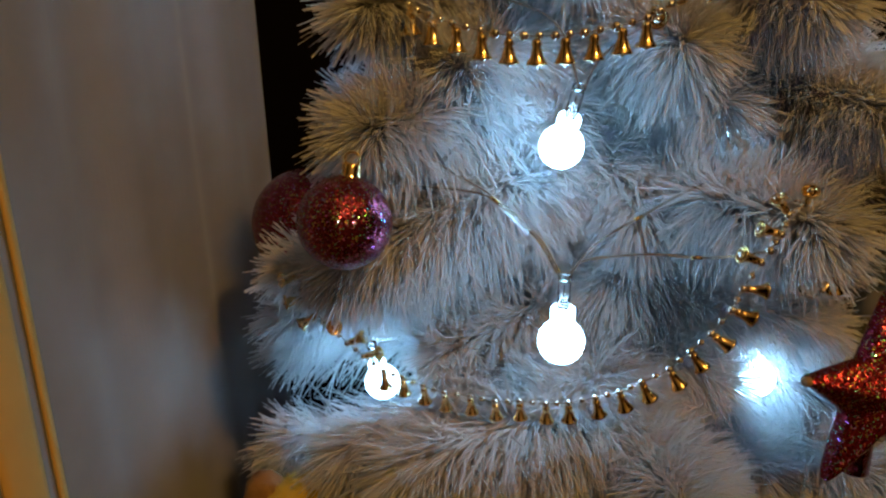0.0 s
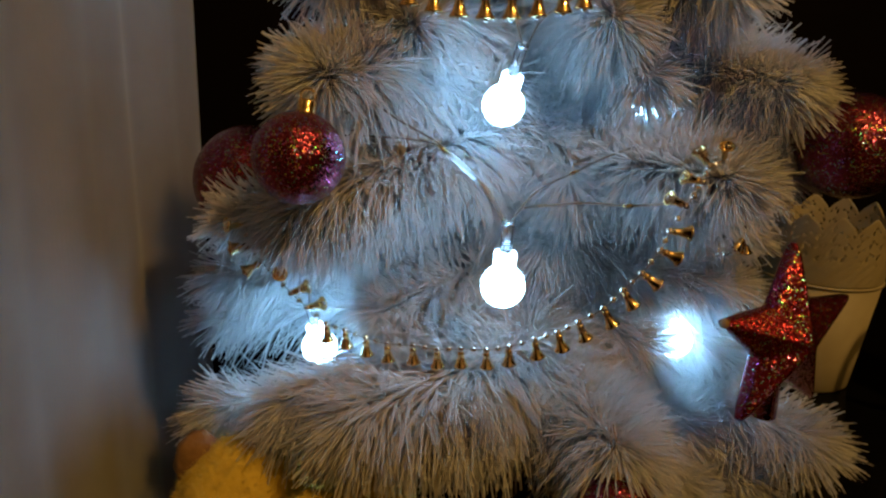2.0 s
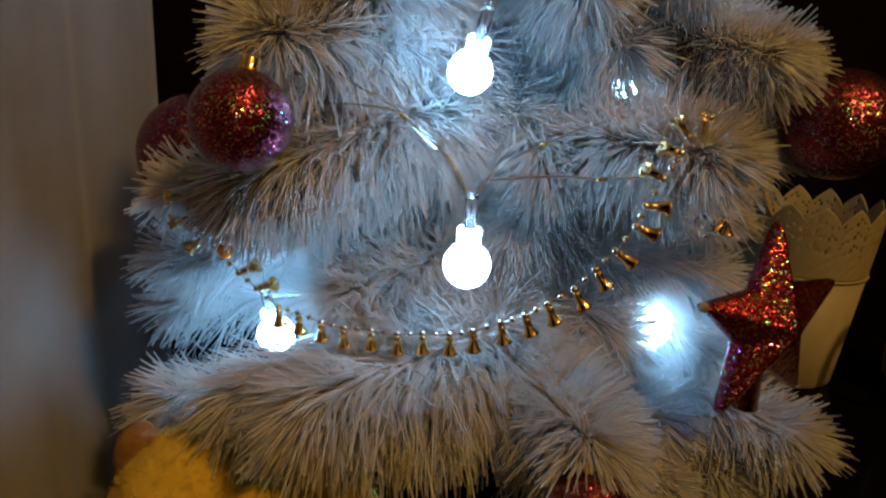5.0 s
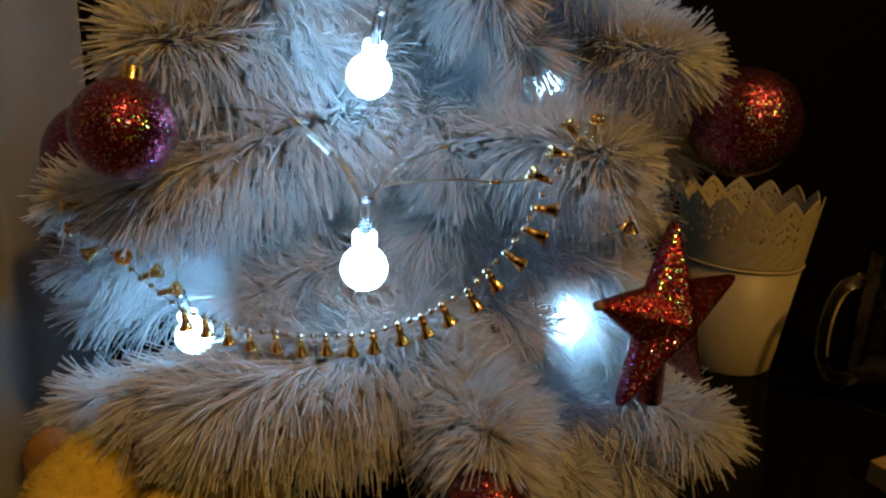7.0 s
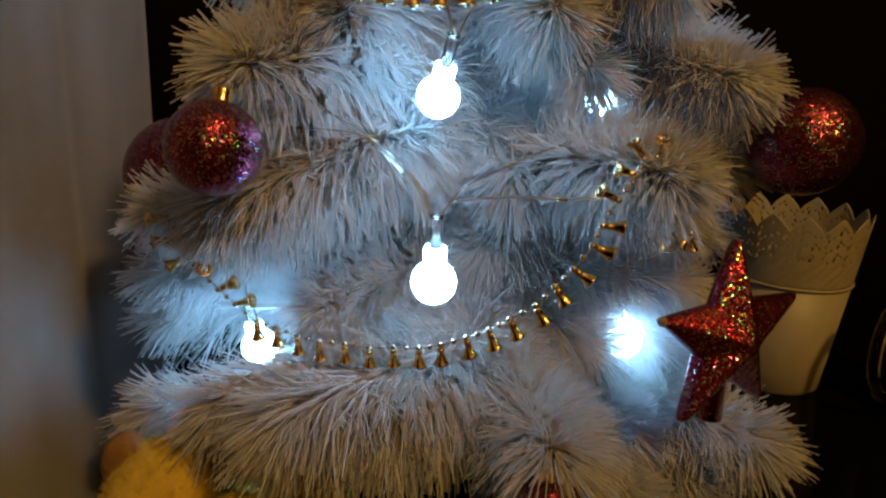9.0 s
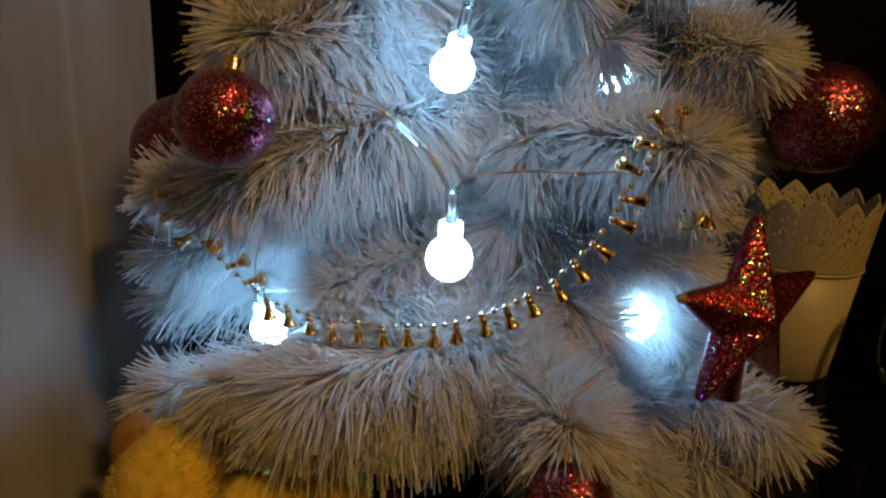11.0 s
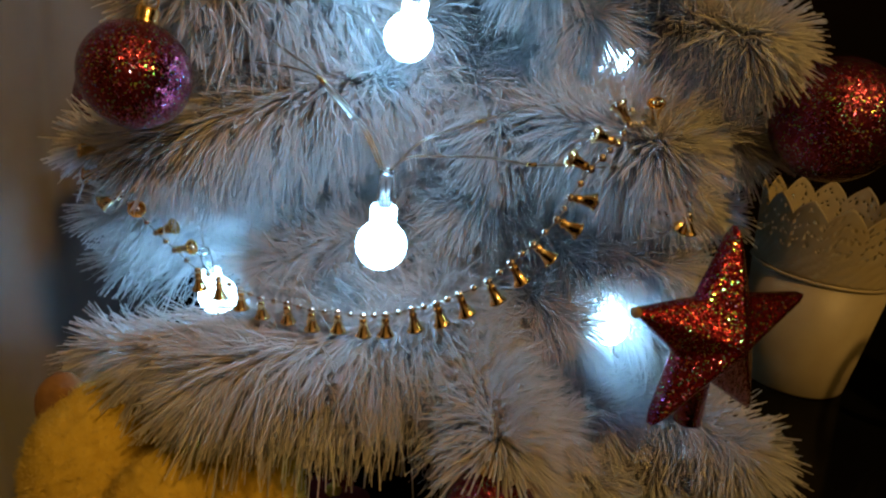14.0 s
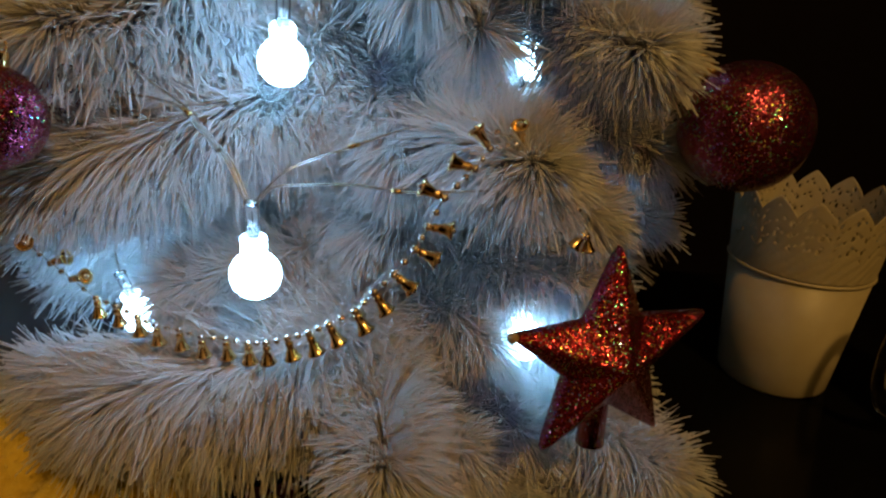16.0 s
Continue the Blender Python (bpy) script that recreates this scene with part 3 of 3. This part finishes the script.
TOP_CHAIN = [(-0.017, 0.3, 0.385), (-0.007, 0.292, 0.378), (0.007, 0.285, 0.373), (0.024, 0.278, 0.369), (0.035, 0.275, 0.368), (0.047, 0.273, 0.368), (0.058, 0.272, 0.369), (0.07, 0.271, 0.371), (0.083, 0.275, 0.374), (0.094, 0.282, 0.379), (0.101, 0.29, 0.385)]
garland("bell_garland", "upper string of small gold bells between two branches", TOP_CHAIN,
        [(p, (0.02, 0, -1)) for p in spline(TOP_CHAIN[:-2], 11)[1:]] + [((0.090, 0.289, 0.378), (-0.15, -0.95, -0.45)), ((0.100, 0.290, 0.388), (0.2, 0.7, -0.5)), ((0.109, 0.292, 0.390), (0.5, -0.3, -0.8))], 1.22)


SIDE_CHAIN = [(0.141, 0.262, 0.304), (0.151, 0.262, 0.301), (0.159, 0.268, 0.294), (0.167, 0.276, 0.288), (0.173, 0.282, 0.281), (0.18, 0.288, 0.269), (0.186, 0.292, 0.258)]
garland("bell_garland", "short end of gold bells hanging behind a branch tip", SIDE_CHAIN, [(SIDE_CHAIN[1], (-0.3, -0.5, 0.8)), (SIDE_CHAIN[6], (0.2, 0, -1)), (SIDE_CHAIN[6], (-0.6, -0.1, -0.8)), (SIDE_CHAIN[5], (-0.9, -0.3, -0.2))])


# ---- string lights ----
string = thing("string_lights", "string of lit white globe bulbs on clear wire, with hidden fill bulbs added", "string lights")


def bulb(centre, neck):
    c, n = Vector(centre), Vector(neck)
    m = align(c, n - c)
    prof = [(0.0099 * math.sin(q), -0.0099 * math.cos(q)) for q in [math.pi * k / 26 for k in range(23)]]
    prof += [(0.0049, 0.0090), (0.0050, 0.0155), (0.0046, 0.0160), (0, 0.0160)]
    ob = link("bulb", lathe_bm(prof, 40, m), GLOBE, string, "lit frosted white globe bulb")
    L = (n - c).length
    link("neck", lathe_bm([(0.0029, 0.0160), (0.0027, L - 0.001), (0.0031, L), (0.0025, L + 0.0003), (0.0020, L - 0.002), (0.0020, 0.0160)], 20, m, close=True), CLEAR, ob, "clear plastic neck")
    link("pin", lathe_bm([(0, 0.0160), (0.0004, 0.0160), (0.0004, L - 0.004), (0, L - 0.003)], 8, m), SILVER, ob)
    return ob


bulb((0.052, 0.259, 0.2435), (0.052, 0.257, 0.2735))
bulb((0.0557, 0.297, 0.3202), (0.0595, 0.283, 0.3475))
bulb((-0.0325, 0.342, 0.1785), (-0.0370, 0.333, 0.2065))
bulb((0.170, 0.319, 0.1893), (0.162, 0.325, 0.217))
bulb((0.168, 0.388, 0.3182), (0.163, 0.396, 0.346))
# unseen bulbs added deep among the branches, to fill the needles with light
for c, n in (((0.070, 0.345, 0.425), (0.072, 0.350, 0.454)), ((0.020, 0.372, 0.300), (0.024, 0.380, 0.328)), ((0.112, 0.356, 0.262), (0.114, 0.364, 0.290)), ((0.132, 0.354, 0.212), (0.130, 0.364, 0.240)), ((-0.004, 0.320, 0.152), (0.004, 0.334, 0.178)), ((0.186, 0.358, 0.262), (0.180, 0.366, 0.290)), ((0.105, 0.362, 0.178), (0.104, 0.372, 0.206)),
             ((0.062, 0.378, 0.282), (0.062, 0.388, 0.310)), ((0.085, 0.425, 0.345), (0.085, 0.432, 0.373)), ((-0.006, 0.372, 0.345), (-0.002, 0.382, 0.373)), ((0.158, 0.372, 0.222), (0.154, 0.382, 0.250)),
             ((0.070, 0.368, 0.152), (0.070, 0.378, 0.180)), ((0.150, 0.372, 0.375), (0.148, 0.382, 0.403)),
             ((0.152, 0.352, 0.148), (0.146, 0.366, 0.172)), ((0.036, 0.318, 0.157), (0.042, 0.334, 0.182)), ((0.180, 0.372, 0.395), (0.178, 0.380, 0.423)), ((-0.010, 0.365, 0.395), (-0.006, 0.372, 0.423))):
    bulb(c, n)
LOWER_WIRES = (
    [(0.05, 0.257, 0.273), (0.042, 0.262, 0.287), (0.033, 0.268, 0.295), (0.023, 0.274, 0.303), (0.012, 0.28, 0.305), (-0.004, 0.288, 0.305), (-0.02, 0.3, 0.304)],
    [(0.051, 0.258, 0.273), (0.043, 0.264, 0.287), (0.033, 0.27, 0.295), (0.023, 0.275, 0.304), (0.006, 0.282, 0.313), (-0.007, 0.29, 0.321)],
    [(0.053, 0.257, 0.273), (0.063, 0.262, 0.284), (0.075, 0.27, 0.289), (0.087, 0.278, 0.292), (0.103, 0.288, 0.297), (0.126, 0.305, 0.301)],
    [(0.054, 0.258, 0.273), (0.059, 0.262, 0.278), (0.07, 0.265, 0.279), (0.089, 0.262, 0.281), (0.105, 0.257, 0.281), (0.118, 0.252, 0.283), (0.141, 0.262, 0.282)],
)
UPPER_WIRES = (
    [(0.059, 0.281, 0.347), (0.057, 0.285, 0.356), (0.055, 0.292, 0.366), (0.047, 0.3, 0.376), (0.03, 0.31, 0.383)],
    [(0.061, 0.281, 0.347), (0.067, 0.283, 0.358), (0.077, 0.29, 0.365), (0.088, 0.3, 0.37)],
    [(-0.037, 0.333, 0.206), (-0.037, 0.332, 0.222), (-0.028, 0.33, 0.238), (-0.01, 0.345, 0.245)],
    [(0.165, 0.325, 0.216), (0.162, 0.332, 0.226), (0.150, 0.345, 0.238), (0.13, 0.36, 0.248)],
)
for pts in LOWER_WIRES + UPPER_WIRES:
    w = link("wire", tube_bm(spline(pts, 40), 0.00062, 8), WIRE, string, "thin clear wire")
    link("strand", tube_bm(spline(pts, 40), 0.00022, 5), STRAND, w)


sleeve = spline([(0.0385, 0.2645, 0.2903), (0.0335, 0.2680, 0.2950), (0.0265, 0.2720, 0.3005)], 14)
# tiny gold rings added where the wire glints amber
for p, q in (((0.0225, 0.2742, 0.3035), (0.0262, 0.2724, 0.3008)), ((0.0850, 0.2770, 0.2916), (0.0890, 0.2793, 0.2926)), ((0.1035, 0.2572, 0.2810), (0.1075, 0.2562, 0.2812))):
    link("joint", tube_bm([Vector(p), (Vector(p) + Vector(q)) / 2, Vector(q)], 0.0009, 8), GOLD, string, "small gold joint ring, added for the wire's amber glint")
link("sleeve", tube_bm(sleeve, 0.0014, 10), CLEAR, string, "clear heat-shrink sleeve")


# ---- white pot with a lace rim ----
def pot(place):
    ob = thing("flower_pot", "white metal flower pot with a perforated lace rim", "flower pot", at=place)
    H, RB, RT = 0.173, 0.0450, 0.0625
    rad = lambda z: RB + (RT - RB) * z / H
    zr = 0.106
    link("pot_body", lathe_bm([(0, 0.001), (RB - 0.002, 0.0), (RB, 0.002), (rad(0.03), 0.03), (rad(zr), zr), (rad(zr) - 0.001, zr), (rad(0.03) - 0.001, 0.03), (RB - 0.003, 0.003), (0, 0.003)], 64), PAINTED, ob)
    link("rim_bead", lathe_bm([(rad(zr) - 0.0008, zr - 0.001), (rad(zr) + 0.0012, zr - 0.0006), (rad(zr) + 0.0018, zr + 0.0006), (rad(zr) + 0.0012, zr + 0.0018), (rad(zr) - 0.0008, zr + 0.002)], 64, close=True), PAINTED, ob)
    # the lace: a sheet with real holes and a toothed edge
    bm = bmesh.new()
    cols, rows, teeth = 210, 32, 14
    grid = []
    for i in range(cols):
        f = (i * teeth / cols) % 1.0
        tooth = 1 - abs(2 * f - 1)
        top = H - 0.0150 * (1 - tooth ** 0.75)
        grid.append([])
        for k in range(rows + 1):
            z = zr + 0.002 + (top - zr - 0.002) * k / rows
            a = 2 * math.pi * i / cols
            dent = -0.0006 if (i // 2 + k // 2 * 2) % 3 == 0 and k < 16 else 0.0
            r = rad(z) + dent
            grid[-1].append(bm.verts.new((r * math.cos(a), r * math.sin(a), z)))
    for i in range(cols):
        for k in range(rows):
            cell = (i % 6, (k + 3 * ((i // 6) % 2)) % 6)
            hole = 13 <= k < rows - 1 and cell in ((1, 1), (1, 2), (4, 4), (2, 4)) and (i * 7 + k * 13) % 11 > 1
            if not hole:
                j = (i + 1) % cols
                bm.faces.new((grid[i][k], grid[j][k], grid[j][k + 1], grid[i][k + 1]))
    lace = link("lace_rim", bm, PAINTED, ob, "lace-like perforated band with a toothed edge")
    s = lace.modifiers.new("thickness", "SOLIDIFY")
    s.thickness = 0.0009
    return ob


pot((0.430, 0.548, TABLE))


# ---- glass mug ----
def mug(place):
    ob = thing("glass_mug", "clear glass mug with a rounded handle standing on the table", "mug", at=place)
    link("mug_body", lathe_bm([(0, 0.0), (0.033, 0.0), (0.036, 0.003), (0.037, 0.02), (0.037, 0.135), (0.0365, 0.137), (0.035, 0.135), (0.034, 0.02), (0.031, 0.010), (0, 0.009)], 56), GLASSWARE, ob)
    path = spline([(-0.034, 0, 0.112), (-0.052, 0, 0.115), (-0.068, 0, 0.106), (-0.075, 0, 0.080), (-0.073, 0, 0.048), (-0.063, 0, 0.029), (-0.048, 0, 0.024), (-0.034, 0, 0.026)], 44)
    link("handle", tube_bm(path, lambda f: 0.0052 + 0.0012 * abs(2 * f - 1) ** 2, 14), GLASSWARE, ob, "thick clear glass handle")
    return ob


mug((0.529, 0.450, TABLE))


# ---- plush toy and small things on the table ----
def plush(place):
    bm = bmesh.new()
    for c, r in (((-0.070, 0.285, 0.104), (0.036, 0.036, 0.050)), ((-0.032, 0.252, 0.104), (0.026, 0.024, 0.040)), ((-0.006, 0.288, 0.092), (0.029, 0.030, 0.044)),
                 ((-0.040, 0.290, 0.075), (0.052, 0.040, 0.040)), ((0.046, 0.262, 0.072), (0.048, 0.022, 0.027))):
        m = Matrix.Translation(Vector(c) - Vector(place)) @ Matrix.Diagonal((*r, 1))
        bmesh.ops.create_icosphere(bm, subdivisions=4, radius=1.0, matrix=m)
    ob = link("plush_toy", bm, PLUSH)
    ob.location = place
    rm = ob.modifiers.new("skin", "REMESH")
    rm.mode, rm.voxel_size = "VOXEL", 0.0022
    me = bpy.data.meshes.new_from_object(ob.evaluated_get(bpy.context.evaluated_depsgraph_get()))
    ob.modifiers.clear()
    old, ob.data = ob.data, me
    bpy.data.meshes.remove(old)
    for v in me.vertices:
        v.co += v.normal * 0.0014 * noise.noise(v.co * 190) + v.normal * 0.0012 * noise.noise(v.co * 70)
        v.co.z = max(v.co.z, 0.0004)
    me.polygons.foreach_set("use_smooth", [True] * len(me.polygons))
    # short pile over the skin
    polys = list(me.polygons)
    bm = bmesh.new()
    for k in range(16000):
        f = polys[random.randrange(len(polys))]
        if f.center.z < 0.004:
            continue
        d = (f.normal + 0.55 * Vector((random.gauss(0, 1), random.gauss(0, 1), random.gauss(0, 1)))).normalized()
        side = d.orthogonal().normalized() * 0.00022
        c = f.center + side * random.uniform(-4, 4)
        tip = c + d * random.uniform(0.0018, 0.0038)
        q = d.cross(side)
        v = [bm.verts.new(x) for x in (c + side, c - side * 0.5 + q * 0.8, c - side * 0.5 - q * 0.8, tip)]
        for a, b in ((0, 1), (1, 2), (2, 0)):
            bm.faces.new((v[a], v[b], v[3]))
    tagged(link("fur", bm, CREAM, ob, "short soft yellow fur"), kind="stuff")
    for name, c, r, label in (("muzzle", (-0.031, 0.236, 0.122), (0.015, 0.009, 0.011), "rounded orange plush muzzle"), ("ear", (-0.091, 0.292, 0.139), (0.012, 0.011, 0.017), "small brown plush ear")):
        bm = bmesh.new()
        bmesh.ops.create_icosphere(bm, subdivisions=4, radius=1.0, matrix=Matrix.Translation(Vector(c) - Vector(place)) @ Matrix.Diagonal((*r, 1)))
        for v in bm.verts:
            v.co *= 1 + 0.02 * noise.noise(v.co * 200)
        link(name, bm, ORANGE if name == "muzzle" else BROWN, ob, label)
    return tagged(ob, "soft yellow and cream plush toy under the lowest branches", "plush toy")


plush((-0.045, 0.285, TABLE))


def coaster(place):
    """A small round wooden disc with a raised rim and rings."""
    bm = lathe_bm([(0, 0), (0.030, 0), (0.032, 0.002), (0.032, 0.007), (0.030, 0.009), (0.026, 0.0088), (0.025, 0.0075), (0.016, 0.0075), (0.0155, 0.0085), (0.013, 0.0085), (0.0125, 0.0075), (0, 0.0075)], 40)
    ob = link("coaster", bm, BEIGE)
    ob.location = place
    return tagged(ob, "small round brown patterned disc lying on the black table", "coaster")


def card(place, turn):
    ob = link("gift_box", box_bm(-0.03, 0.03, -0.022, 0.022, 0, 0.018, 0.0015), BEIGE, smooth=False)
    ob.matrix_basis = Matrix.Translation(place) @ Matrix.Rotation(turn, 4, "Z")
    return tagged(ob, "small plain brown cardboard box on the black table", "box")


coaster((0.298, 0.285, TABLE))
card((0.452, 0.330, TABLE), 0.25)


def glint_bead(place, radius):
    bm = bmesh.new()
    bmesh.ops.create_icosphere(bm, subdivisions=2, radius=radius)
    for v in bm.verts:
        v.co.z *= 1.35
    ob = link("glint_bead", bm, GLASSWARE, smooth=False)
    ob.location = place
    return tagged(ob, "clear faceted bead added to give a sparkle among the needles", "bead", "clear beads on the tree")


# beads added to stand in for unidentified glints among the needles
for p, rad in [((-0.018, 0.272, 0.312), 0.0042), ((0.0445, 0.385, 0.217), 0.0090), ((0.173, 0.29, 0.254), 0.0042), ((-0.063, 0.285, 0.255), 0.0036), ((0.172, 0.285, 0.255), 0.004)]:
    glint_bead(p, rad)


def felt_flower(place):
    bm = bmesh.new()
    for k in range(5):
        a = 2 * math.pi * k / 5
        m = Matrix.Translation((0.011 * math.cos(a), 0.011 * math.sin(a), 0.004)) @ Matrix.Rotation(a, 4, "Z") @ Matrix.Diagonal((0.011, 0.008, 0.004, 1))
        bmesh.ops.create_icosphere(bm, subdivisions=3, radius=1.0, matrix=m)
    ob = thing("felt_flower", "dark red felt flower lying on the table under the tree", "decoration", at=place)
    link("petals", bm, RED, ob)
    bm = bmesh.new()
    bmesh.ops.create_icosphere(bm, subdivisions=3, radius=0.005, matrix=Matrix.Translation((0, 0, 0.007)))
    link("flower_centre", bm, PLUSH, ob)
    return ob


felt_flower((0.034, 0.343, TABLE))
